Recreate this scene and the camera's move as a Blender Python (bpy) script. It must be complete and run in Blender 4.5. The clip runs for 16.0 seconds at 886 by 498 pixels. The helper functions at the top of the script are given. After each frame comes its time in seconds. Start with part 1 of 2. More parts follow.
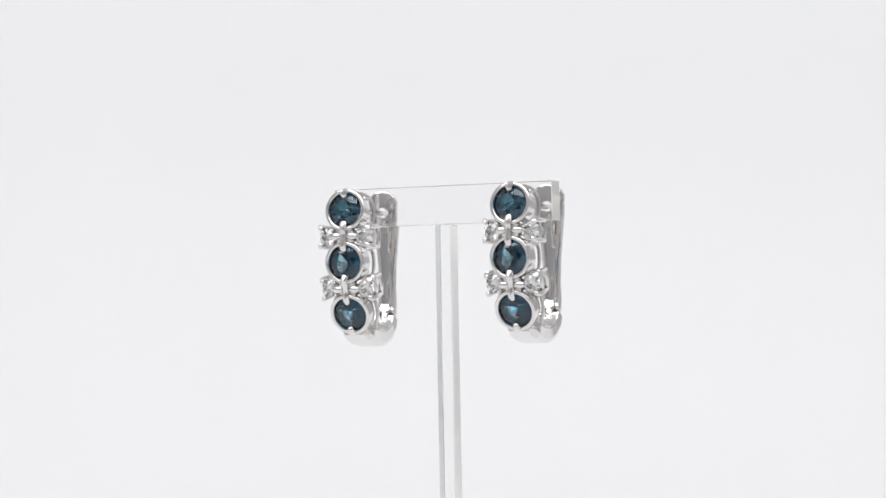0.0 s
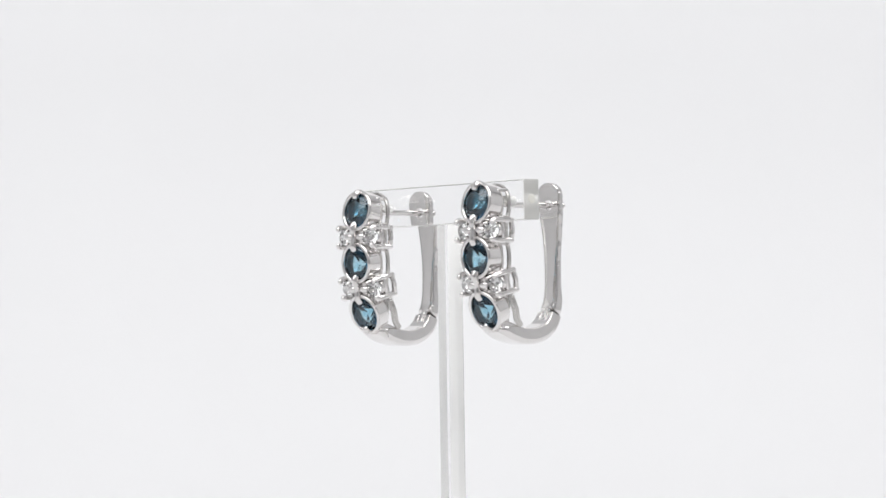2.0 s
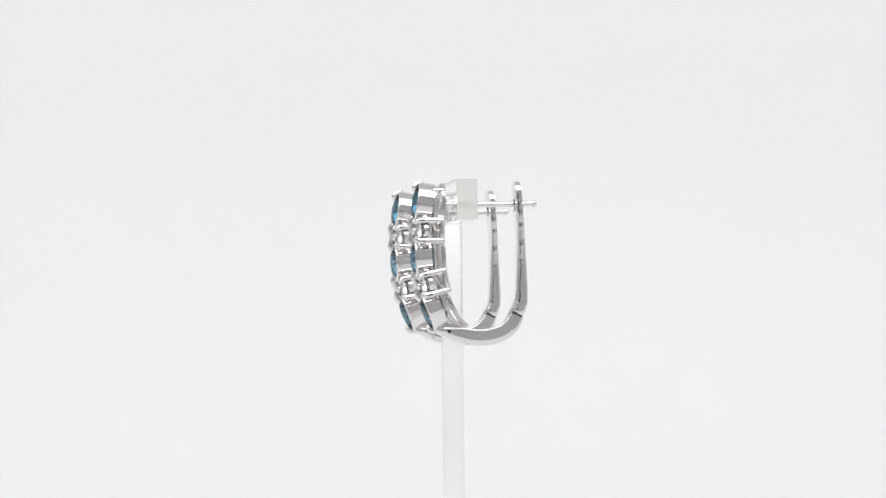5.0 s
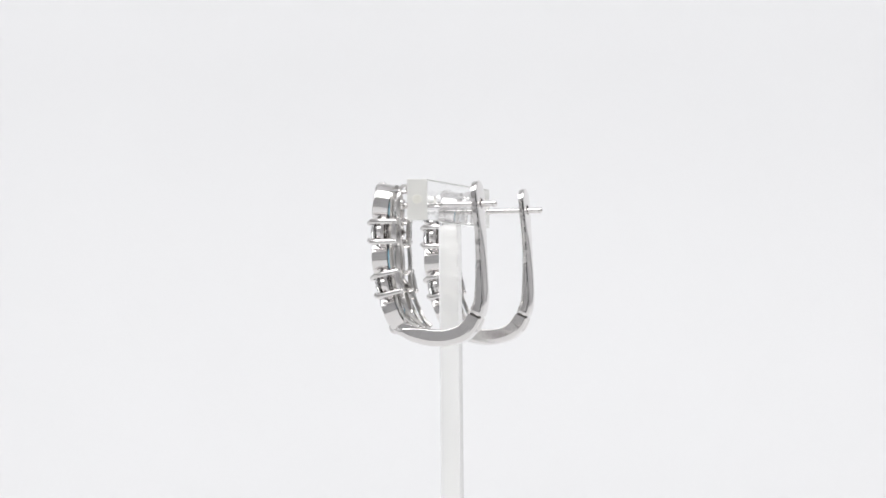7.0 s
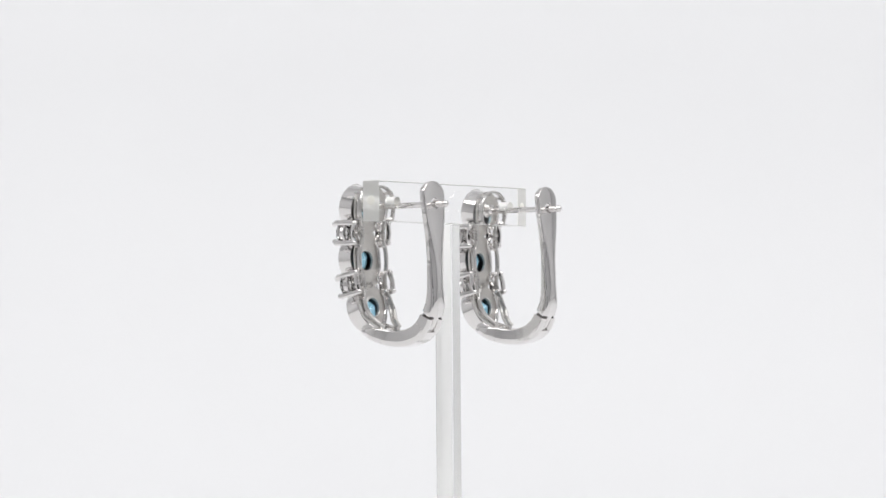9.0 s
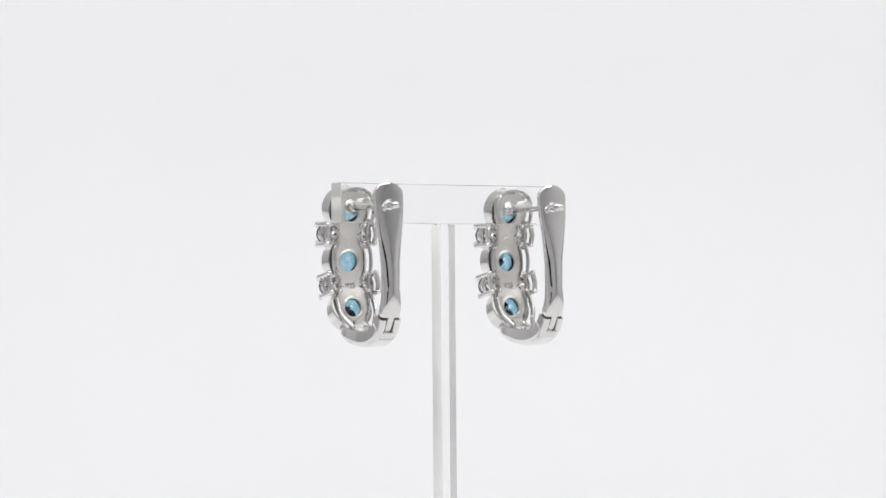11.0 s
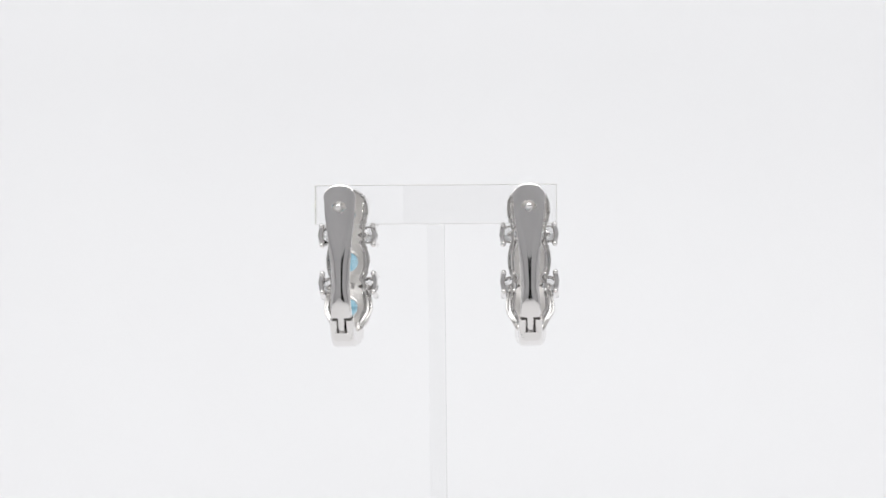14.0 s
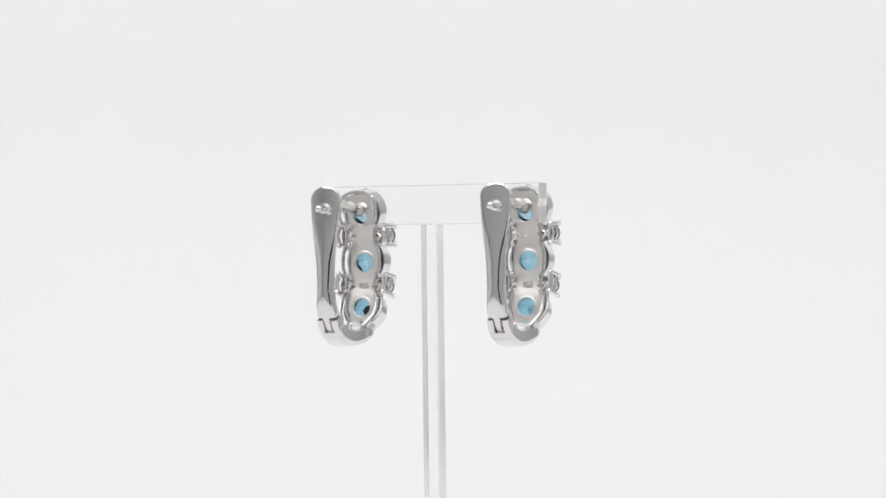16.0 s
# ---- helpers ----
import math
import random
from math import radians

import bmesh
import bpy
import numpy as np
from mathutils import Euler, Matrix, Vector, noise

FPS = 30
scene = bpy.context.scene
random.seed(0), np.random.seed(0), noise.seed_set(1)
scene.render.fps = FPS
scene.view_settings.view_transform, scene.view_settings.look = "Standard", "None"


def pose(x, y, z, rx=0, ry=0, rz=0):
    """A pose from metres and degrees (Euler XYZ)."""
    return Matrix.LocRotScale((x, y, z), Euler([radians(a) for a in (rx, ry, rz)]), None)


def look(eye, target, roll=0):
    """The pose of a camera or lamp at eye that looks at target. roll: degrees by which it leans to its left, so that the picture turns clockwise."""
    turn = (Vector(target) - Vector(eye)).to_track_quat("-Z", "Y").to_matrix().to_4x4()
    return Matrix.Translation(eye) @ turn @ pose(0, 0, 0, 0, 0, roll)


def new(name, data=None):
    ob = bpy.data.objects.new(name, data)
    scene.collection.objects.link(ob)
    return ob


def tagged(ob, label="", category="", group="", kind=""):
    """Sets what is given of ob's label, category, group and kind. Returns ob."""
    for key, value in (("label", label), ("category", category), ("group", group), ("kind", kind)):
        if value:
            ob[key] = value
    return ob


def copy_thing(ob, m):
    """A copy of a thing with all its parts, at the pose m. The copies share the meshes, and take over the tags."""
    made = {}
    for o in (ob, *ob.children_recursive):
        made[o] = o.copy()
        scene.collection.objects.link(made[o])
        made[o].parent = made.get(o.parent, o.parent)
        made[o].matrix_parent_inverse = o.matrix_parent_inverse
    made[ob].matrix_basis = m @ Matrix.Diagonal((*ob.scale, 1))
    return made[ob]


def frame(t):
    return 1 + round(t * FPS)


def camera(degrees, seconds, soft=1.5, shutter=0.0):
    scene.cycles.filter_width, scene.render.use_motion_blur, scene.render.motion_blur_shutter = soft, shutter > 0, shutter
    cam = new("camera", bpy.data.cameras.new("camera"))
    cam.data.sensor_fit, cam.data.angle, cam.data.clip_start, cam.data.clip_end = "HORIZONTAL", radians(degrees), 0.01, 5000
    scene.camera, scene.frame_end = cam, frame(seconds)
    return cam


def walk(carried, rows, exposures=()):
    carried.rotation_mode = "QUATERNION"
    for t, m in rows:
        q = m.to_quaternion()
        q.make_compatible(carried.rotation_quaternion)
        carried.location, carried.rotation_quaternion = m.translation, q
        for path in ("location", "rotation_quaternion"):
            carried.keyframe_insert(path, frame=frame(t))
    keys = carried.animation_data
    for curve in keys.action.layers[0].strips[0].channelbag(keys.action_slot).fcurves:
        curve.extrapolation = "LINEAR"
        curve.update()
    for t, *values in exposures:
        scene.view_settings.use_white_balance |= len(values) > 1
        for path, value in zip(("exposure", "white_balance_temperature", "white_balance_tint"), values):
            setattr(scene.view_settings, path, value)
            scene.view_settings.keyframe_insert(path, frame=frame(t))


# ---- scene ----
from mathutils import geometry

U = 6.25e-5  # the drawing unit of the jewellery: a sixteenth of a millimetre

# ---- camera ----
cam = camera(17.64, 16.0, soft=1.6)
EYE = Vector((6.6, -5053.0, -74.3)) * U
AIM = EYE + Vector((0, 1, math.tan(radians(1.007))))
walk(cam, [(0.0, look(EYE, AIM, -0.87)), (16.0, look(EYE, AIM, -0.87))])


def turn(t):
    """The turn of the display about the upright axis, in degrees."""
    return -23.15 - 11.229 * t + 0.0218 * (t - 8.0) ** 2


# ---- world and lamps ----
scene.view_settings.exposure = 0.06
world = bpy.data.worlds.new("studio_world")
world.use_nodes = True
world.node_tree.nodes["Background"].inputs[0].default_value = (0.9, 0.95, 1.0, 1)
world.node_tree.nodes["Background"].inputs[1].default_value = 0.05
scene.world = world


def softbox(name, place, target, sx, sy, watts, color=(1, 1, 1)):
    lamp = bpy.data.lights.new(name, "AREA")
    lamp.shape, lamp.size, lamp.size_y, lamp.energy, lamp.color = "RECTANGLE", sx, sy, watts, color
    ob = new(name, lamp)
    ob.matrix_world = look(place, target)
    return ob


softbox("overhead_softbox", (0, -0.18, 0.55), (0, 0.33, 0.07), 1.3, 0.54, 7.3)


# ---- materials ----
def material(name):
    m = bpy.data.materials.new(name)
    m.use_nodes = True
    return m, m.node_tree.nodes, m.node_tree.links, m.node_tree.nodes["Principled BSDF"]


def noise_node(nodes, links, scale, detail=4.0, space="Object"):
    co = nodes.new("ShaderNodeTexCoord")
    n = nodes.new("ShaderNodeTexNoise")
    n.inputs["Scale"].default_value, n.inputs["Detail"].default_value = scale, detail
    links.new(co.outputs[space], n.inputs["Vector"])
    return n


def span(nodes, links, source, low, high, lo=0.3, hi=0.7):
    r = nodes.new("ShaderNodeMapRange")
    r.inputs["From Min"].default_value, r.inputs["From Max"].default_value = lo, hi
    r.inputs["To Min"].default_value, r.inputs["To Max"].default_value = low, high
    links.new(source, r.inputs["Value"])
    return r.outputs["Result"]


def bump(nodes, links, bsdf, source, strength, distance):
    b = nodes.new("ShaderNodeBump")
    b.inputs["Strength"].default_value, b.inputs["Distance"].default_value = strength, distance
    links.new(source, b.inputs["Height"])
    links.new(b.outputs["Normal"], bsdf.inputs["Normal"])


def silver(name, color, low, high, relief, grain=0.0):
    m, nodes, links, bsdf = material(name)
    bsdf.inputs["Base Color"].default_value = (*color, 1)
    bsdf.inputs["Metallic"].default_value = 1.0
    fine = noise_node(nodes, links, 2600.0)
    wide = noise_node(nodes, links, 350.0, 2.0)
    links.new(span(nodes, links, fine.outputs["Fac"], low, high), bsdf.inputs["Roughness"])
    bump(nodes, links, bsdf, wide.outputs["Fac"], relief, 0.0002)
    if grain:
        rough = noise_node(nodes, links, 4200.0, 3.0)
        low_bump, high_bump = nodes["Bump"], nodes.new("ShaderNodeBump")
        high_bump.inputs["Strength"].default_value, high_bump.inputs["Distance"].default_value = grain, 0.0001
        links.new(rough.outputs["Fac"], high_bump.inputs["Height"])
        links.new(low_bump.outputs["Normal"], high_bump.inputs["Normal"])
        links.new(high_bump.outputs["Normal"], bsdf.inputs["Normal"])
    return m


SILVER = silver("polished_silver", (0.81, 0.79, 0.78), 0.07, 0.15, 0.04)
BRIGHT = silver("mirror_polished_silver", (0.80, 0.78, 0.77), 0.03, 0.08, 0.012)
SATIN = silver("satin_silver", (0.60, 0.585, 0.57), 0.24, 0.38, 0.08)
CAST = silver("cast_silver", (0.69, 0.67, 0.645), 0.34, 0.52, 0.2, 0.5)


# near-black silver that paints the shade of the hinge gap
GAP_SHADE = silver("gap_shade_silver", (0.10, 0.095, 0.09), 0.35, 0.55, 0.1)
# darker copy of the silver, with the shade inside the bezels put into its colour
BEZEL_SHADE = silver("bezel_shade_silver", (0.36, 0.35, 0.34), 0.3, 0.45, 0.1)


def clear(name, color, ior, low, high, scale=900.0):
    m, nodes, links, bsdf = material(name)
    bsdf.inputs["Base Color"].default_value = (*color, 1)
    bsdf.inputs["Transmission Weight"].default_value = 1.0
    bsdf.inputs["IOR"].default_value = ior
    n = noise_node(nodes, links, scale)
    links.new(span(nodes, links, n.outputs["Fac"], low, high), bsdf.inputs["Roughness"])
    return m


ACRYLIC = clear("clear_acrylic", (1.0, 1.0, 1.0), 1.37, 0.0, 0.012)
FROSTED = clear("sawn_acrylic", (0.80, 0.795, 0.77), 1.49, 0.3, 0.5)
FROSTED.node_tree.nodes["Principled BSDF"].inputs["Transmission Weight"].default_value = 0.42


def gem(name, color, inner, ior, outer=(1, 1, 1), gain=0.0, facet_contrast=0.3):
    """Cut stone that tints light at every pass and every inner reflection, with the light and dark of facets painted in
    as cells.
    """
    m, nodes, links, bsdf = material(name)
    through_it, off_it = nodes.new("ShaderNodeBsdfRefraction"), nodes.new("ShaderNodeBsdfGlossy")
    through_it.inputs["IOR"].default_value = ior
    through_it.inputs["Roughness"].default_value = off_it.inputs["Roughness"].default_value = 0.0
    co, facet_cells = nodes.new("ShaderNodeTexCoord"), nodes.new("ShaderNodeTexVoronoi")
    facet_cells.inputs["Scale"].default_value = 1000.0
    links.new(co.outputs["Object"], facet_cells.inputs["Vector"])
    mix = nodes.new("ShaderNodeMix")
    mix.data_type = "RGBA"
    mix.inputs["A"].default_value = (*[c ** (1 + 1.6 * facet_contrast) for c in color], 1)
    mix.inputs["B"].default_value = (*[c ** (1 - 0.6 * facet_contrast) for c in color], 1)
    links.new(facet_cells.outputs["Color"], mix.inputs["Factor"])
    links.new(mix.outputs["Result"], through_it.inputs["Color"])
    gloss, blend = nodes.new("ShaderNodeFresnel"), nodes.new("ShaderNodeMixShader")
    gloss.inputs["IOR"].default_value = ior + gain
    links.new(gloss.outputs["Fac"], blend.inputs[0])
    tint = nodes.new("ShaderNodeMix")
    tint.data_type = "RGBA"
    tint.inputs["A"].default_value = (*outer, 1)
    tint.inputs["B"].default_value = (*inner, 1)
    links.new(span(nodes, links, gloss.outputs["Fac"], 0.0, 1.0, 0.1, 0.6), tint.inputs["Factor"])
    links.new(tint.outputs["Result"], off_it.inputs["Color"])
    links.new(through_it.outputs["BSDF"], blend.inputs[1])
    links.new(off_it.outputs["BSDF"], blend.inputs[2])
    links.new(blend.outputs["Shader"], nodes["Material Output"].inputs["Surface"])
    nodes.remove(bsdf)
    return m


GLUE = clear("yellowed_glue", (0.80, 0.79, 0.74), 1.45, 0.3, 0.5)
GLUE.node_tree.nodes["Principled BSDF"].inputs["Transmission Weight"].default_value = 0.3
POLISHED_EDGE = clear("saw_cut_acrylic_side", (0.96, 0.96, 0.95), 1.33, 0.09, 0.15)
POLISHED_EDGE.node_tree.nodes["Principled BSDF"].inputs["Transmission Weight"].default_value = 0.5
TOPAZ = gem("blue_topaz", (0.66, 0.84, 0.905), (0.125, 0.26, 0.335), 1.66, (0.8, 0.85, 0.9), 0.15, 0.7)
CRYSTAL = gem("clear_crystal", (0.97, 0.97, 0.97), (0.97, 0.97, 0.97), 2.1)


def cloth(name, color, amount):
    m, nodes, links, bsdf = material(name)
    bsdf.inputs["Roughness"].default_value = 0.9
    wide = noise_node(nodes, links, 9.0, 3.0)
    mix = nodes.new("ShaderNodeMix")
    mix.data_type = "RGBA"
    mix.inputs["A"].default_value = (*[c * (1 - amount) for c in color], 1)
    mix.inputs["B"].default_value = (*color, 1)
    links.new(span(nodes, links, wide.outputs["Fac"], 0.0, 1.0), mix.inputs["Factor"])
    links.new(mix.outputs["Result"], bsdf.inputs["Base Color"])
    weave = noise_node(nodes, links, 1800.0, 2.0)
    bump(nodes, links, bsdf, weave.outputs["Fac"], 0.04, 0.0003)
    return m


BLACK = cloth("black_plastic", (0.008, 0.008, 0.008), 0.2)
PAPER = cloth("white_backdrop_paper", (0.80, 0.80, 0.81), 0.02)
FABRIC = cloth("grey_wall_cloth", (0.79, 0.79, 0.797), 0.06)
TABLE = cloth("light_grey_table_cloth", (0.73, 0.729, 0.732), 0.05)
DARKER = cloth("dark_grey_cloth", (0.51, 0.512, 0.52), 0.08)
CURTAIN = cloth("grey_curtain", (0.85, 0.85, 0.857), 0.08)


# ---- building helpers ----
def mesh_of(name, bm, mat, smooth=35.0):
    for f in bm.faces:
        f.smooth = smooth > 0
    bmesh.ops.recalc_face_normals(bm, faces=bm.faces[:])
    me = bpy.data.meshes.new(name)
    bm.to_mesh(me)
    bm.free()
    for one in (mat if isinstance(mat, (list, tuple)) else (mat,)):
        me.materials.append(one)
    if smooth > 0:
        me.set_sharp_from_angle(angle=radians(smooth))
    return me


def part(name, bm, mat, parent, label="", smooth=35.0):
    ob = new(name, mesh_of(name, bm, mat, smooth))
    ob.parent = parent
    return tagged(ob, label)


def thing(name, label, category, group=""):
    return tagged(new(name), label, category, group)


def scaled(bm):
    bmesh.ops.scale(bm, vec=(U, U, U), verts=bm.verts[:])
    return bm


def block(x0, x1, y0, y1, z0, z1, bevel=0.0, segments=2):
    bm = bmesh.new()
    bmesh.ops.create_cube(bm, size=1.0)
    bmesh.ops.scale(bm, vec=(x1 - x0, y1 - y0, z1 - z0), verts=bm.verts[:])
    bmesh.ops.translate(bm, vec=((x0 + x1) / 2, (y0 + y1) / 2, (z0 + z1) / 2), verts=bm.verts[:])
    if bevel:
        bmesh.ops.bevel(bm, geom=bm.edges[:], offset=bevel, segments=segments, affect="EDGES", profile=0.5)
    return bm


def loft(rings, closed=False):
    """A skin over rings of equally many points, capped at its ends."""
    bm = bmesh.new()
    vs = [[bm.verts.new(p) for p in ring] for ring in rings]
    n = len(vs[0])
    for a, b in zip(vs, vs[1:] + vs[:1] if closed else vs[1:]):
        for i in range(n):
            bm.faces.new((a[i], a[(i + 1) % n], b[(i + 1) % n], b[i]))
    if not closed:
        bm.faces.new(vs[0])
        bm.faces.new(vs[-1])
    return bm


def revolve(profile, n=40):
    """Turns a closed outline of (radius, height along -y) about the y axis."""
    rings = []
    for k in range(n):
        a = 2 * math.pi * k / n
        rings.append([(r * math.cos(a), y, r * math.sin(a)) for r, y in profile])
    return loft(rings, closed=True)


def rounded(w, h, r, steps=3, low=0.0):
    """A rounded rectangle, as (across, up) points; low: the radius of its lower corners, where it differs."""
    pts = []
    low = low or r
    for cx, cy, a0, r in ((w - r, h - r, 0, r), (r - w, h - r, 90, r), (low - w, low - h, 180, low), (w - low, low - h, 270, low)):
        for k in range(steps + 1):
            a = radians(a0 + 90 * k / steps)
            pts.append((cx + r * math.cos(a), cy + r * math.sin(a)))
    flat = []
    for i, p in enumerate(pts):
        flat.append(p)
        if i % (steps + 1) == steps:
            q = pts[(i + 1) % len(pts)]
            flat += [(p[0] + (q[0] - p[0]) * k, p[1] + (q[1] - p[1]) * k) for k in (0.06, 0.94)]
    return flat


def smooth_path(points, per=6):
    """Catmull-Rom through rows of numbers."""
    P = [np.array(p, float) for p in points]
    P = [2 * P[0] - P[1]] + P + [2 * P[-1] - P[-2]]
    out = []
    for i in range(1, len(P) - 2):
        for k in range(per):
            t = k / per
            a, b, c, d = P[i - 1:i + 3]
            out.append(0.5 * (2 * b + (c - a) * t + (2 * a - 5 * b + 4 * c - d) * t * t + (3 * b - a - 3 * c + d) * t ** 3))
    return out + [P[-2]]


def band(stations, corner=5.0, per=6, x0=0.0, low=0.0):
    """A bar in the y-z plane: rows of y, z, thickness, width and, where it varies, corner radius."""
    rows = smooth_path(stations, per)
    rings = []
    for i, (y, z, th, w, *own) in enumerate(rows):
        a, b = rows[max(i - 1, 0)], rows[min(i + 1, len(rows) - 1)]
        ty, tz = b[0] - a[0], b[1] - a[1]
        s = math.hypot(ty, tz)
        ny, nz = -tz / s, ty / s
        r = min(own[0] if own else corner, th / 2 - 0.2, w / 2 - 0.2)
        rings.append([(x0 + u, y + v * ny, z + v * nz) for u, v in rounded(w / 2, th / 2, r, 4 if low else 3, min(low, th / 2 - 0.2))])
    return loft(rings)


def rod(points, radius, n=10, taper=None):
    """A round wire through points, with rounded ends."""
    P = [Vector(p) for p in points]
    first, last = (P[0] - P[1]).normalized(), (P[-1] - P[-2]).normalized()
    stations = []
    for k in (0, 1, 2):
        a = radians(15 + 30 * k)
        stations.append((P[0] + first * radius * math.cos(a), math.sin(a)))
    stations += [(p, 1.0) for p in P]
    for k in (2, 1, 0):
        a = radians(15 + 30 * k)
        stations.append((P[-1] + last * radius * math.cos(a), math.sin(a)))
    rings = []
    for i, (p, s) in enumerate(stations):
        d = (stations[min(i + 1, len(stations) - 1)][0] - stations[max(i - 1, 0)][0]).normalized()
        side = d.orthogonal().normalized() if abs(d.x) > 0.9 else d.cross(Vector((1, 0, 0))).normalized()
        up = d.cross(side)
        r = radius * s * (taper(i / (len(stations) - 1)) if taper else 1.0)
        rings.append([tuple(p + side * r * math.cos(2 * math.pi * k / n) + up * r * math.sin(2 * math.pi * k / n)) for k in range(n)])
    return loft(rings)


def ribbon(points, across, deep, n=12):
    """A strip along points that lies on edge: thin across, deep along y."""
    P = [Vector(p) for p in points]
    rings = []
    for i, p in enumerate(P):
        d = (P[min(i + 1, len(P) - 1)] - P[max(i - 1, 0)]).normalized()
        side = d.cross(Vector((0, 1, 0))).normalized()
        up = side.cross(d)
        ring = []
        for k in range(n):
            a = 2 * math.pi * k / n
            c, q = math.cos(a), math.sin(a)
            ring.append(tuple(p + side * across * math.copysign(abs(c) ** 0.6, c) + up * deep * math.copysign(abs(q) ** 0.6, q)))
        rings.append(ring)
    return loft(rings)


def bead(place, radii, n=12):
    bm = bmesh.new()
    bmesh.ops.create_uvsphere(bm, u_segments=n, v_segments=n * 2 // 3, radius=1.0)
    bmesh.ops.scale(bm, vec=radii, verts=bm.verts[:])
    bmesh.ops.translate(bm, vec=place, verts=bm.verts[:])
    return bm


def circle(cx, cy, r, n=28):
    return [(cx + r * math.cos(2 * math.pi * k / n), cy + r * math.sin(2 * math.pi * k / n)) for k in range(n)]


def inside(p, loop):
    hit = False
    for (x0, y0), (x1, y1) in zip(loop, loop[1:] + loop[:1]):
        if (y0 > p[1]) != (y1 > p[1]) and p[0] < (x1 - x0) * (p[1] - y0) / (y1 - y0) + x0:
            hit = not hit
    return hit


def sheet(outline, holes, front, back, step=6.0, extra=()):
    """A plate cut to an outline with holes; front and back place its (u, v) points in space."""
    loops = [outline] + holes
    pts, edges = [], []
    for loop in loops:
        base = len(pts)
        pts += [Vector(p) for p in loop]
        edges += [(base + i, base + (i + 1) % len(loop)) for i in range(len(loop))]
    rim = list(pts)
    us, vs = [p[0] for p in outline], [p[1] for p in outline]
    for u in np.arange(min(us) + step / 2, max(us), step):
        for v in np.arange(min(vs) + step / 2, max(vs), step):
            if inside((u, v), outline) and not any(inside((u, v), h) for h in holes) and min((Vector((u, v)) - q).length for q in rim) > step * 0.45:
                pts.append(Vector((u, v)))
    pts += [Vector(p) for p in extra]
    vo, eo, fo = geometry.delaunay_2d_cdt(pts, edges, [], 1, 1e-4)[:3]
    bm = bmesh.new()
    a = [bm.verts.new(front(*p)) for p in vo]
    b = [bm.verts.new(back(*p)) for p in vo]
    used = {}
    for f in fo:
        mid = sum((Vector(vo[i]) for i in f), Vector((0, 0))) / len(f)
        if any(inside(mid, h) for h in holes) or not inside(mid, outline):
            continue
        bm.faces.new([a[i] for i in f])
        bm.faces.new([b[i] for i in reversed(f)])
        for i, j in zip(f, f[1:] + f[:1]):
            used[(min(i, j), max(i, j))] = used.get((min(i, j), max(i, j)), 0) + 1
    for (i, j), n in used.items():
        if n == 1:
            bm.faces.new((a[i], a[j], b[j], b[i]))
    bmesh.ops.delete(bm, geom=[v for v in bm.verts if not v.link_faces], context="VERTS")
    return bm


def moved(bm, m):
    bmesh.ops.transform(bm, matrix=m, verts=bm.verts[:])
    return bm


# ---- the studio: a photo booth with a white paper sweep ----
FLOOR = -1000 * U


def studio():
    sweep = []
    for y, z in [(0.03, FLOOR), (0.24, FLOOR)] + [(0.24 + 0.11 * math.sin(radians(a)), FLOOR + 0.11 * (1 - math.cos(radians(a)))) for a in range(6, 91, 6)] + [(0.35, 0.27)]:
        sweep.append((y, z))
    bm = bmesh.new()
    top = [[bm.verts.new((x, y, z)) for y, z in sweep] for x in (-0.34, 0.34)]
    low = [[bm.verts.new((x, y + (0.004 if z > FLOOR + 0.1 else 0), z - 0.004)) for y, z in sweep] for x in (-0.34, 0.34)]
    n = len(sweep)
    for i in range(n - 1):
        bm.faces.new((top[0][i], top[1][i], top[1][i + 1], top[0][i + 1]))
        bm.faces.new((low[0][i], low[0][i + 1], low[1][i + 1], low[1][i]))
        for s in (0, 1):
            bm.faces.new((top[s][i], top[s][i + 1], low[s][i + 1], low[s][i]))
    for i in (0, n - 1):
        bm.faces.new((top[0][i], top[1][i], low[1][i], low[0][i]))
    tagged(new("backdrop", mesh_of("backdrop", bm, PAPER, 40)), "seamless white paper sweep behind the earring stand", "backdrop", kind="structure")
    tagged(new("floor", mesh_of("floor", block(-0.86, 0.86, -0.63, 0.36, FLOOR - 0.02, FLOOR - 0.0045), TABLE, 0)), "light grey table under the white paper", "table top", kind="structure")
    walls = (("wall_west", (-0.86, -0.85, -0.62, 0.36, FLOOR - 0.01, 0.62), FABRIC, "grey cloth side of the photo booth"),
             ("wall_east", (0.85, 0.86, -0.62, 0.36, FLOOR - 0.01, 0.62), FABRIC, "grey cloth side of the photo booth"),
             ("wall_north", (-0.86, 0.86, 0.355, 0.365, FLOOR - 0.01, 0.62), DARKER, "grey cloth back of the photo booth behind the paper"),
             ("wall_south", (-0.86, 0.86, -0.63, -0.62, FLOOR - 0.01, 0.62), CURTAIN, "grey cloth front of the photo booth"),
             ("ceiling", (-0.86, 0.86, -0.63, 0.36, 0.62, 0.63), FABRIC, "grey cloth roof of the photo booth"))
    for name, box, mat, label in walls:
        tagged(new(name, mesh_of(name, block(*box), mat, 0)), label, "booth wall", kind="structure")


studio()


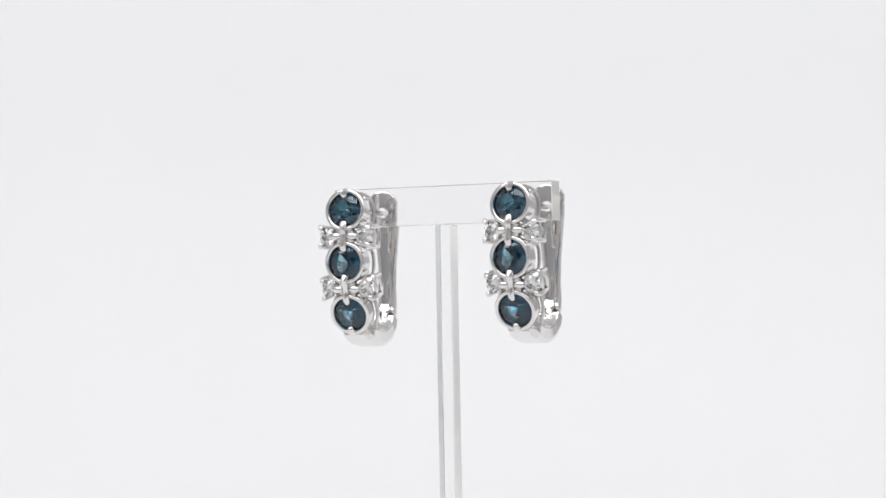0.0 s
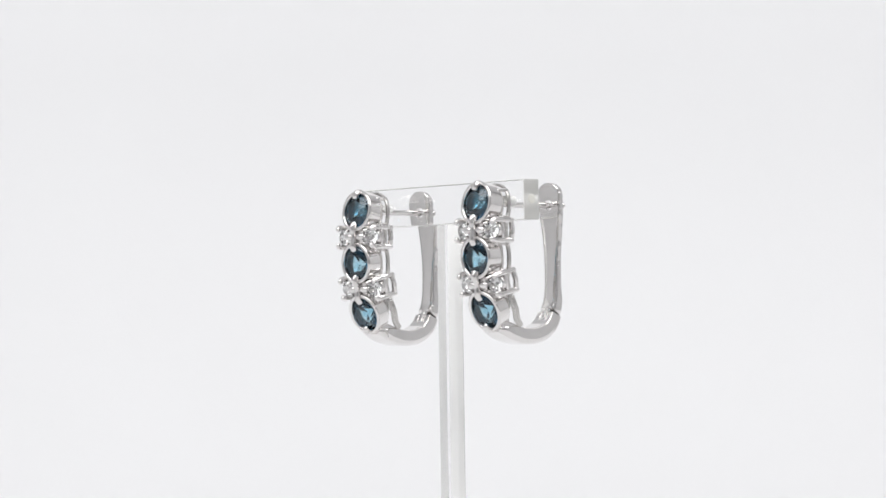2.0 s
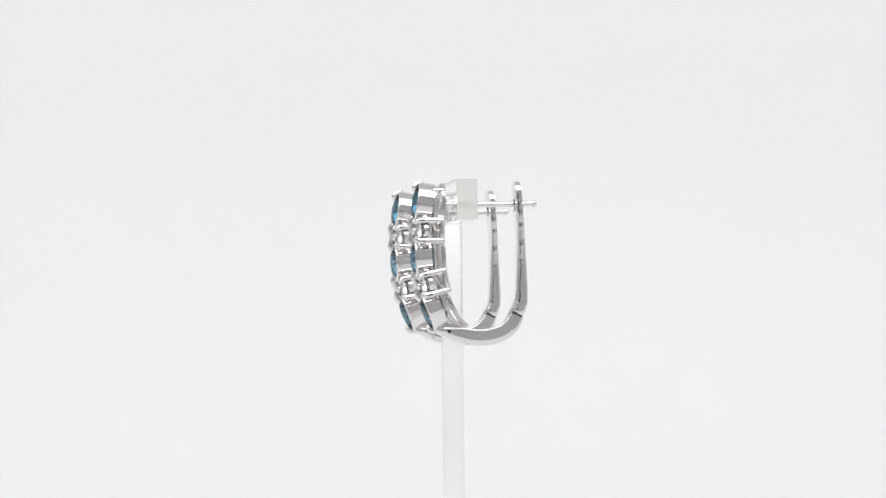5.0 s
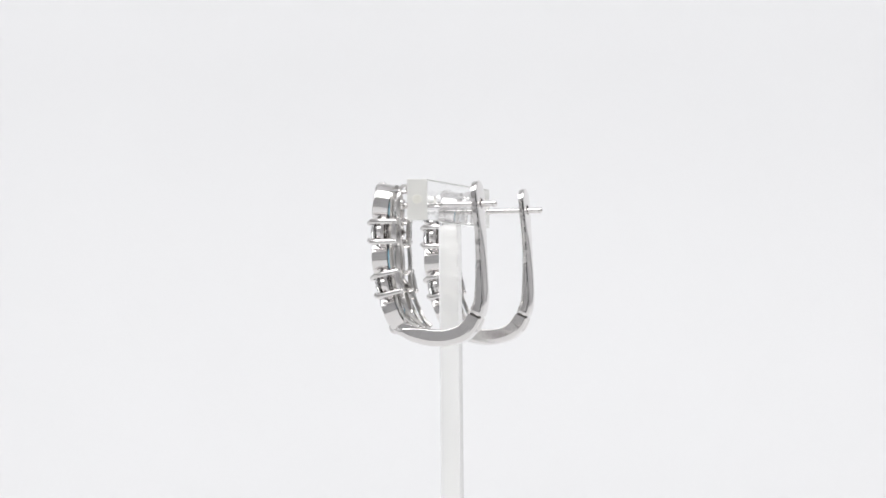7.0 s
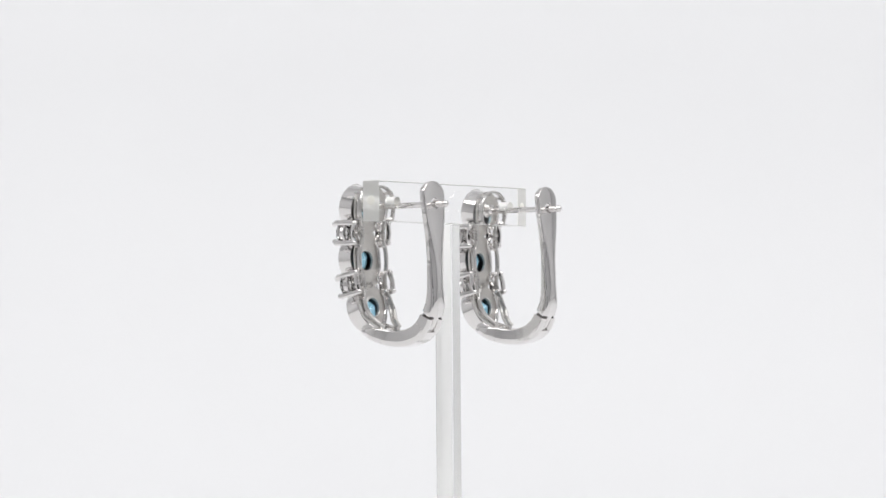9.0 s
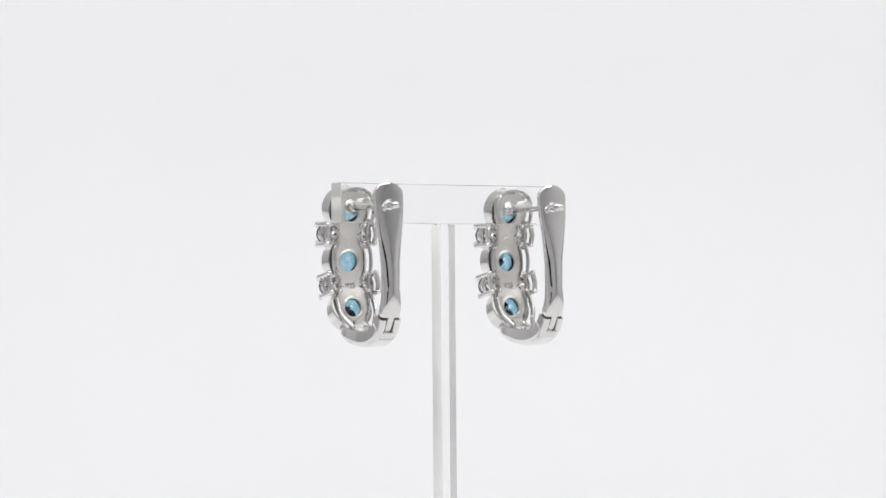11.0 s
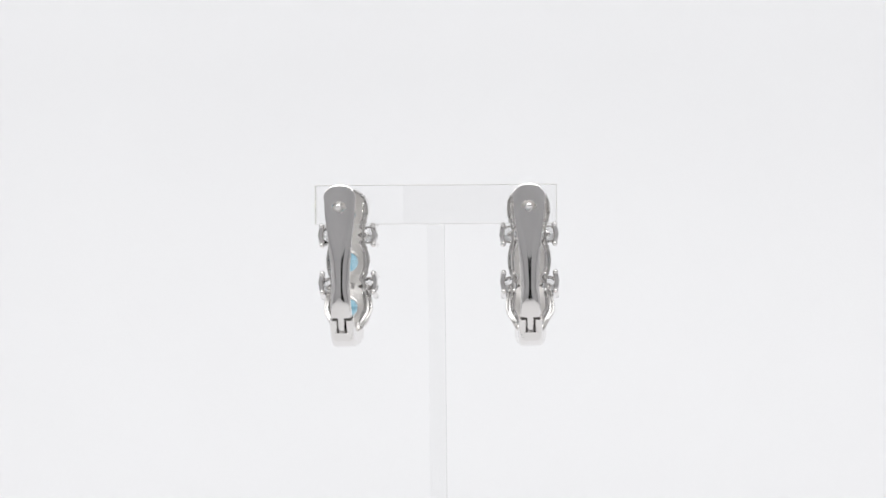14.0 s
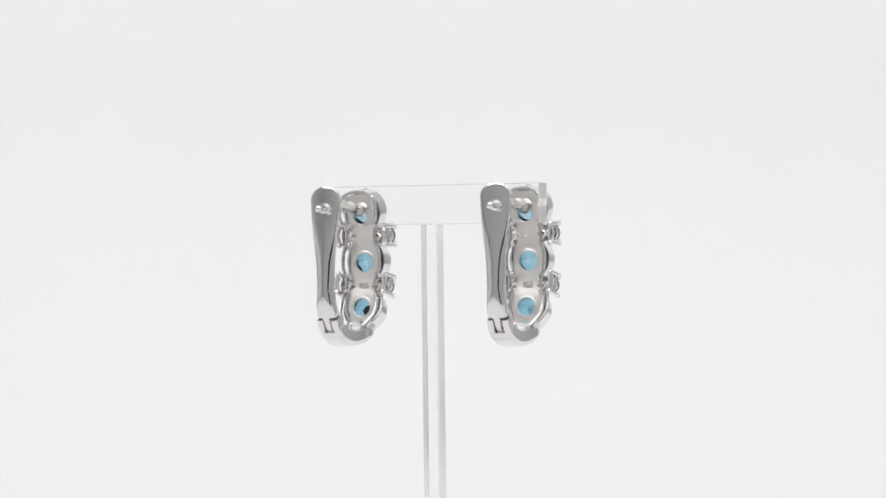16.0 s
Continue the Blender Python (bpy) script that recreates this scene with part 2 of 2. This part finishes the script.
def recording_camera():
    """The dark camera, whose image lies in the polished silver."""
    c = thing("recording_camera", "black camera with a round lens on a thin rod stand", "camera")
    x, y, z = EYE
    part("body", block(x - 0.046, x + 0.046, y - 0.06, y - 0.02, z - 0.05, z + 0.046, 0.008, 3), BLACK, c)
    part("lens", moved(revolve([(0.012, 0.0), (0.012, 0.014), (0.03, 0.014), (0.03, 0.0)], 32), pose(x, y - 0.019, z)), BLACK, c)
    part("leg", block(x - 0.008, x + 0.008, y - 0.05, y - 0.034, FLOOR - 0.0045, z - 0.05, 0.002), BLACK, c)


recording_camera()


# ---- the acrylic stand ----
def acrylic_stand():
    stand = thing("earring_stand", "clear acrylic T-shaped earring stand with a square post", "display stand")
    bm = block(-14.5, 14.5, -17.5, 17.5, 0, 1057.6, 2.2, 3)
    for f in bm.faces:
        if abs(f.calc_center_median().x) > 14.4:
            f.material_index = 1
    part("post", scaled(bm), (ACRYLIC, POLISHED_EDGE), stand, smooth=0)
    z0, z1, half, x1 = -35.0, 35.0, 18.0, 213.0
    tilt = pose(0, 0, 1093 * U, 0, -0.3, 0)
    outline = []
    for a, b, n in (((-x1, z0), (x1, z0), 20), ((x1, z0), (x1, z1), 4), ((x1, z1), (-x1, z1), 20), ((-x1, z1), (-x1, z0), 4)):
        outline += [(a[0] + (b[0] - a[0]) * k / n, a[1] + (b[1] - a[1]) * k / n) for k in range(n)]
    holes = [circle(x, -1.0, 9.0) for x in (163.0, -164.0)]
    bm = sheet(outline, holes, lambda u, v: (u, -half, v), lambda u, v: (u, half, v), 20.0)
    for f in bm.faces:
        c = f.calc_center_median()
        if abs(c.x) > x1 - 0.5 or (abs(c.y) < half - 1 and abs(c.z) < 20):
            f.material_index = 1
    bmesh.ops.recalc_face_normals(bm, faces=bm.faces[:])
    sharp = [e for e in bm.edges if len(e.link_faces) == 2 and e.calc_face_angle(0) > radians(80) and (min(abs(v.co.x) for v in e.verts) > x1 - 0.1 or min(abs(v.co.z) for v in e.verts) > z1 - 0.1)]
    bmesh.ops.bevel(bm, geom=sharp, offset=1.0, segments=1, affect="EDGES", material=1)
    part("crossbar", moved(scaled(bm), tilt), (ACRYLIC, FROSTED), stand, smooth=0)
    for s in (-1, 1):
        spot = bead((s * (x1 - 0.2), 0.0, 1.0), (1.0, 9.0, 8.0))
        part("glue_spot", moved(scaled(spot), tilt), GLUE, stand, "yellowish dried glue spot")
    for ob in stand.children:
        ob.visible_shadow = False
    return stand


# ---- the earrings ----
SETTINGS = ((2.5, 0.0, -9.0), (-1.0, -93.0, 3.0), (18.0, -183.5, 21.0))  # y, z and tilt of the three blue stones


def seat_of(i):
    y, z, tilt = SETTINGS[i]
    return pose(0, y, z, tilt, 0, 0)


def brilliant(radius, crown, pavilion, table=0.56):
    """A round brilliant cut stone that faces -y, its girdle at y = 0."""
    pts = []
    for k in range(16):
        a = 2 * math.pi * k / 16
        c, s = math.cos(a), math.sin(a)
        pts += [(radius * c, 0.4, radius * s), (radius * c, -0.4, radius * s)]
        if k % 2 == 0:
            pts.append((table * radius * c, -crown, table * radius * s))
            pts.append((0.46 * radius * c * 0.92, pavilion * (0.53 if k % 4 else 0.66), 0.46 * radius * s * 0.92))
        else:
            pts.append((0.80 * radius * c, -crown * 0.58, 0.80 * radius * s))
    pts.append((0, pavilion, 0))
    bm = bmesh.new()
    for p in pts:
        bm.verts.new(p)
    bmesh.ops.convex_hull(bm, input=bm.verts[:])
    return bm


RAIL_PATH = smooth_path([(42, 40), (41, 0), (39.5, -50), (39.5, -95), (42, -135), (47.5, -163), (56.5, -184), (65, -198), (76, -208), (92, -214.5)], 10)
PLATE_PATH = smooth_path([(27, 44), (24, 0), (22, -50), (22, -95), (26.5, -135), (32, -156), (35.5, -175), (38, -195), (40, -208), (42, -220)], 10)


def path_at(path, v):
    """The y of a path at height v, and its slope."""
    zs = [p[1] for p in path][::-1]
    ys = [p[0] for p in path][::-1]
    y = float(np.interp(v, zs, ys))
    slope = float((np.interp(v + 2, zs, ys) - np.interp(v - 2, zs, ys)) / 4)
    return y, slope


def plate_half(v):
    """Half the width of the gallery plate: wide behind the stones, pointed behind the clear ones, drawn in to a point below."""
    wave = max(math.exp(-((v - c) / 25.0) ** 4) for c in (-2, -93, -172))
    point = max(max(0.0, 1 - abs(v - c) / 13.0) for c in (-47, -139))
    wide = 25.0 + 8.0 * wave + 15.0 * point ** 1.3
    return wide if v > -180 else float(np.interp(v, [-218, -210, -200, -190, -180], [9.0, 19.0, 25.0, 28.0, wide]))


def rail_half(v):
    """Half the distance between the two wavy rails of the gallery."""
    wave = max(math.exp(-((v - c) / 26.0) ** 4) for c in (-2, -93, -176))
    return 28.0 + 8.0 * wave if v > -188 else float(np.interp(v, [-214, -200, -188], [19.0, 25.0, 28.0 + 8.0 * wave]))


def gallery_plate():
    zs = [32 - i * 3 for i in range(84)]
    right = [(plate_half(z) if z < 12 else math.sqrt(max(36.0 ** 2 - (z + 2) ** 2, 1)), z) for z in zs if z > -217]
    outline = right + [(-u, z) for u, z in reversed(right)]
    holes = [circle(0, -11, 14.5), circle(0, -95, 17), circle(0, -176, 16), [(0, -193), (2.6, -203), (0, -208), (-2.6, -203)]]
    for z in (-47, -139):
        for s in (-1, 1):
            star = []
            for k in range(8):
                r = 11.0 if k % 2 == 0 else 5.5
                star.append((s * 26.0 + r * math.cos(math.pi * k / 4) * 0.95, z + r * math.sin(math.pi * k / 4)))
            holes.append(star)

    def face(offset):
        def place(u, v):
            y, k = path_at(PLATE_PATH, v)
            n = math.hypot(1, k)
            return (u, y + offset / n + 0.003 * u * u, v - offset * k / n)
        return place
    return sheet(outline, holes, face(-2.0), face(2.0), 5.0)


def lever():
    """The hinged back: a bowed tongue, round at its top, ridged towards its foot, with a hole for the post and a tenon for the hinge."""
    path = smooth_path([(170.6, 39), (171.8, 15), (174.1, -20), (176.7, -60), (177.75, -100), (177.7, -130), (177.1, -155), (174.8, -172), (169.5, -186), (163.0, -198), (156.5, -207), (150, -214)], 8)
    zs = [p[1] for p in path][::-1]
    ys = [p[0] for p in path][::-1]
    foot = -190.0

    def half(z):
        if z > 14:
            return 28.0 / 24.0 * math.sqrt(max(24.0 ** 2 - (z - 14) ** 2, 3))
        if z < foot + 0.5:
            return 7.3
        return float(np.interp(z, [-190, -165, -140, -100, -50, -15, 14], [18.0, 16.6, 15.7, 17.2, 21.8, 26.0, 27.3]))

    def thick(z):
        return float(np.interp(z, [-210, -190, -150, -100, -40, 10, 40], [22, 23, 22, 17.5, 12.5, 11.5, 11]))

    def flat(z):
        return float(np.interp(z, [-160, -140, -100, -60, -30], [5.5, 6.0, 8.0, 13.0, 22.0]))

    def keep(z):
        return float(np.interp(z, [-80, 0], [0.45, 0.88]))

    def ease(x):
        x = min(max(x, 0.0), 1.0)
        return x * x * (3 - 2 * x)

    def drop(u, v):
        """How far the back lies below its crest: a soft ridge with slanted flanks."""
        a, f = abs(u), flat(v)
        ridged = ease((-20 - v) / 80.0) * ease((v + 182 - 10 * (1 - (a / 17.0) ** 2)) / 44.0)
        flank = 0.5 * (math.hypot(a - f, 3.0) + (a - f)) / 2
        return ridged * (flank + 0.03 * a * a / f) + (1 - ridged) * 0.8 * (a / half(v)) ** 2

    rows = [37.7 - 23.7 * (1 - math.cos(radians(a))) for a in range(0, 91, 10)] + list(np.arange(8, -188, -4.0)) + [foot + 0.6]
    right = [(half(z), z) for z in rows] + [(7.3, foot + 0.2), (7.3, -196.0), (7.3, -203.0), (7.3, -211.0)]
    outline = right + [(-u, z) for u, z in reversed(right)]

    def face(side):
        def place(u, v):
            y = float(np.interp(v, zs, ys))
            k = float((np.interp(v + 3, zs, ys) - np.interp(v - 3, zs, ys)) / 6)
            n = math.hypot(1, k)
            edge = min(abs(u) / half(v) if v < 14 else math.hypot(u / 28.0, (v - 14) / 24.0), 1.0)
            d = side * (thick(v) / 2 - (drop(u, v) if side > 0 else 0.6 * edge ** 2)) * (keep(v) + (1 - keep(v)) * math.sqrt(max(1 - edge ** float(np.interp(v, [-60, 0], [7, 14])), 0.0)))
            return (u, y + d / n, v - d * k / n - 0.2 * d * ease((-150 - v) / 40.0))
        return place
    hole = [(10.0 * math.cos(a) + (3.5 * math.cos(a) ** 9), -1.0 + 9.5 * math.sin(a)) for a in (2 * math.pi * k / 28 for k in range(28))]
    extra = [(s * f * half(z), z) for z in rows[3:-2] for s in (-1, 1) for f in (0.985, 0.95, 0.89)]
    bm = sheet(outline, [hole], face(-1), face(1), 3.2, extra)
    bmesh.ops.recalc_face_normals(bm, faces=bm.faces[:])
    rim = [e for e in bm.edges if len(e.link_faces) == 2 and e.calc_face_angle(0) > radians(55) and abs(e.verts[0].co.z - e.verts[1].co.z) + abs(e.verts[0].co.x - e.verts[1].co.x) > 0.3]
    bmesh.ops.bevel(bm, geom=rim, offset=1.0, segments=1, affect="EDGES", profile=0.5, clamp_overlap=True)
    return bm


def ring_profile(inner, outer, y0, y1):
    """A tube wall with a rounded lip."""
    lip = [(inner + (outer - inner) * (0.5 - 0.5 * math.cos(radians(a))), y0 - 2.2 * math.sin(radians(a))) for a in range(0, 181, 30)]
    return [(inner, y1), (inner, y0 + 1.2)] + lip + [(outer, y0 + 1.2), (outer - 0.5, y1)]


def text_mesh(words, size, depth):
    curve = bpy.data.curves.new("stamp", "FONT")
    curve.body, curve.size, curve.extrude, curve.align_x, curve.align_y = words, size, depth, "CENTER", "CENTER"
    ob = bpy.data.objects.new("stamp", curve)
    scene.collection.objects.link(ob)
    bpy.context.view_layer.update()
    me = bpy.data.meshes.new_from_object(ob.evaluated_get(bpy.context.evaluated_depsgraph_get()))
    bm = bmesh.new()
    bm.from_mesh(me)
    bpy.data.objects.remove(ob)
    bpy.data.curves.remove(curve)
    bpy.data.meshes.remove(me)
    return bm


def earring():
    e = thing("earring", "silver lever-back earring with three blue and four clear stones", "earring", "pair of earrings")
    # blue stones in their bezels
    for i in range(3):
        m = seat_of(i)
        ring = revolve(ring_profile(31.0, 38.0, -5.0, 21.0 if i < 2 else 19.0), 48)
        ring.normal_update()
        # inner wall and back rim take the darker silver, as painted shade
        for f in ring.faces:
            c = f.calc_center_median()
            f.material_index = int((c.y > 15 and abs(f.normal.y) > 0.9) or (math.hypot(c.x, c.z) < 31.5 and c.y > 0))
        bezel = part("bezel", scaled(moved(ring, m)), (SILVER, BEZEL_SHADE), e)
        stone = brilliant(32.4, 10.0, 26.0)
        part("blue_gemstone", scaled(moved(stone, m @ pose(0, -1, 0, 0, 11.0 * i, 0))), TOPAZ, bezel, "dark blue faceted round stone", smooth=0)
    # claws at the ends of the row
    up, low = seat_of(0), seat_of(2)
    part("claw", scaled(moved(rod([(0, -2, 33.5), (0, -8, 32), (0, -11, 29), (0, -11, 26)], 6.4), up)), SILVER, e)
    part("claw", scaled(moved(rod([(0, -2, -33.5), (0, -8, -32), (0, -11, -29), (0, -11, -26)], 6.4), low)), SILVER, e)
    # the bows between the stones
    for i, (y, z, tilt) in enumerate(((0.0, -46.5, -1.0), (7.0, -139.0, 12.0))):
        m = pose(0, y, z, tilt, 0, 0)
        part("double_claw", scaled(moved(rod([(0, -9, 21), (0, -13, 17), (0, -12, 9), (0, -10, 0), (0, -12, -9), (0, -13, -17), (0, -9, -21)], 6.4, 12,
             lambda s: 0.78 + 0.38 * min(1.0, abs(s - 0.5) / 0.3)), m)), SILVER, e)
        part("bridge", scaled(moved(block(-17, 17, -5, 20, -12.5, 12.5, 4.0, 3), m)), SILVER, e)
        for s in (-1, 1):
            basket = part("basket", scaled(moved(revolve(ring_profile(12.5, 16.0, 6.0, 12.0), 28), m @ pose(s * 35.5, 0, 0, 0, 0, s * 6))), SILVER, e)
            stone = brilliant(15.6, 5.5, 13.0)
            part("clear_gemstone", scaled(moved(stone, m @ pose(s * 35.5, -1, 0, 0, 0, s * 6))), CRYSTAL, basket, "small clear faceted stone", smooth=0)
            for q in (-1, 1):
                part("prong", scaled(moved(rod([(s * 46, 37, q * 17.0), (s * 47.2, 12, q * 17.5), (s * 47.5, -3, q * 17.5), (s * 45, -7.5, q * 15)], 4.8), m)), SILVER, basket)
                part("strut", scaled(moved(rod([(s * 22.5, -5, q * 11.5), (s * 25, 14, q * 14.0), (s * 28, 36, q * 15.0)], 3.0), m)), SILVER, basket)
            part("bead", scaled(moved(bead((s * 15.0, -8.5, 0.0), (10.5, 5.5, 6.8), 14), m)), SILVER, basket)
            for depth, r in ((15, 3.2), (36, 4.6)):
                part("rail", scaled(moved(rod([(s * 45.5, depth, -17), (s * 48.5, depth, 0), (s * 45.5, depth, 17)], r), m)), SILVER, basket)
    # gallery behind the stones, with its stamp
    plate = part("gallery_plate", scaled(gallery_plate()), CAST, e, "cast silver back plate with open stone holes")
    side = [(rail_half(z) if z < 12 else 38.0 * math.sqrt(max(1 - ((z + 2) / 38.0) ** 2, 0.02)), path_at(RAIL_PATH, z)[0], z) for z in range(34, -214, -4)]
    line = [(-x, y, z) for x, y, z in reversed(side)] + [(0, path_at(RAIL_PATH, 36)[0], 36.5)] + side
    for _ in range(5):
        line = [line[0]] + [tuple((a + 2 * b + c) / 4 for a, b, c in zip(*three)) for three in zip(line, line[1:], line[2:])] + [line[-1]]
    part("gallery_rail", scaled(ribbon(line, 2.4, 3.8)), SATIN, plate)
    for s in (-1, 1):
        part("gallery_rail", scaled(rod([(x + s * 4.5, y - 11, z) for x, y, z in line if z < -142 and x * s > 0], 3.0)), SATIN, plate)
    for s in (-1, 1):
        border = [(s * (plate_half(z) - 4.0), path_at(PLATE_PATH, z)[0] + 4.2 + 0.003 * plate_half(z) ** 2, z) for z in np.arange(8, -212, -3.25)]
        part("plate_rim", scaled(rod(border, 2.6, 8)), SILVER, plate)
    stamp = text_mesh("925", 14.0, 1.6)
    part("hallmark", scaled(moved(stamp, pose(0, path_at(PLATE_PATH, -137)[0] + 2.6, -137, 78, 0, 180))), SATIN, plate, smooth=0)
    for x, z, w in ((-4, -46, 9), (5, -49, 7), (0, -53, 12)):
        y = path_at(PLATE_PATH, z)[0]
        part("maker_mark", scaled(block(x - w / 2, x + w / 2, y + 1.0, y + 3.2, z - 1.2, z + 1.2, 0.4)), CAST, plate)
    for i, z in enumerate((-11, -95, -176)):
        r = (14.5, 17.0, 16.0)[i]
        part("cup", scaled(moved(revolve([(r + 0.5, -3), (r + 0.5, 1.0), (r + 1.5, 1.6), (r + 3.0, 1.2), (r + (4.0, 7.0, 7.0)[i], -1.8)], 32),
             pose(0, path_at(PLATE_PATH, z)[0] + 2.0, z, (0, 0, 9)[i], 0, 0))), CAST, plate)
    for s in (-1, 1):
        for z in (22, -24, -70, -116, -160):
            x = plate_half(z) if z < 12 else 29.0
            part("pillar", scaled(rod([(s * (x - 3), path_at(PLATE_PATH, z)[0], z), (s * (rail_half(z) if z < 12 else 30.0), path_at(RAIL_PATH, z)[0], z)], 3.2)), SILVER, plate)
    # hoop below, hinge and lever
    hoop = [(29, -215.8, 11, 42, 4), (43, -218.6, 18.5, 54, 6), (58, -222.6, 24.8, 56, 5), (76, -226.8, 27.6, 51, 2.6), (92, -229.5, 28, 47.5, 2.4), (118, -229.5, 28, 44, 2.4), (143, -222, 28, 42, 2.4), (154, -213.2, 27, 41, 2.4), (156.5, -210.8, 26.6, 40.8, 2.4)]
    shank = part("hoop", scaled(band(hoop, low=9.0)), SILVER, e)
    for s in (-1, 1):
        part("shoulder", scaled(band([(36, -207, 15, 8), (48, -213.5, 21, 9), (62, -221, 25, 9.5), (76, -226.4, 26, 9)], 3.0, 5, s * 20.4)), SILVER, shank)
        part("hinge_lug", scaled(band([(143, -222, 26, 12.4), (154, -213.2, 26.6, 12.4), (161.3, -204.8, 25.6, 12.4), (167.0, -193.4, 23.4, 12.0)], 2.2, 5, s * 13.9, 5.0)), SILVER, shank)
    part("hinge_seat", scaled(band([(149.9, -208.4, 13.5, 38), (157.3, -200, 11.5, 36), (160.4, -193.4, 10.0, 32)], 2.5, 5)), CAST, shank)
    # added slab and dark barrel colour stand in for shade between lever and lugs
    part("hinge_gap_fill", scaled(band([(168.0, -189.6, 18, 32), (166.6, -194.6, 18, 32)], 2.0, 3)), GAP_SHADE, shank, "dark slab standing in for shade in the hinge gap")
    part("hinge_barrel", scaled(rod([(-9.5, 166.8, -193.0), (9.5, 166.8, -193.0)], 7.6, 16)), GAP_SHADE, shank)
    part("lever", scaled(lever()), BRIGHT, e, smooth=45.0)
    # the ear post
    part("ear_post", scaled(rod([(0, 22, -2), (0, 120, -2), (0, 199, -2)], 5.0, 14)), SILVER, e)
    part("post_tip", scaled(bead((0, 201, -2), (6.2, 5.0, 6.2))), SILVER, e)
    part("post_collar", scaled(moved(revolve([(3.5, -3), (13.5, -3), (13.8, 1.0), (11.5, 3.5), (10.0, 9), (8.0, 12.5), (3.5, 13.5)], 32), pose(0, 27, 0.5))), SILVER, e)
    return e


stand = acrylic_stand()
earring_near = earring()
earring_far = copy_thing(earring_near, pose(0, 0, 0))


# ---- what moves ----
def motions():
    spots = ((stand, pose(10.7 * U, 15.5 * U, -1000 * U, -0.28, -0.32, -3.5)),
             (earring_near, pose(160.3 * U, -67.3 * U, 89.1 * U, 0, 0, -3.9)),
             (earring_far, pose(-160.5 * U, -45.8 * U, 86.0 * U, 0, 0, -1.8)))
    for ob, base in spots:
        walk(ob, [(k / 2, pose(0, 0, 0, 0, 0, turn(k / 2)) @ base) for k in range(33)])


motions()
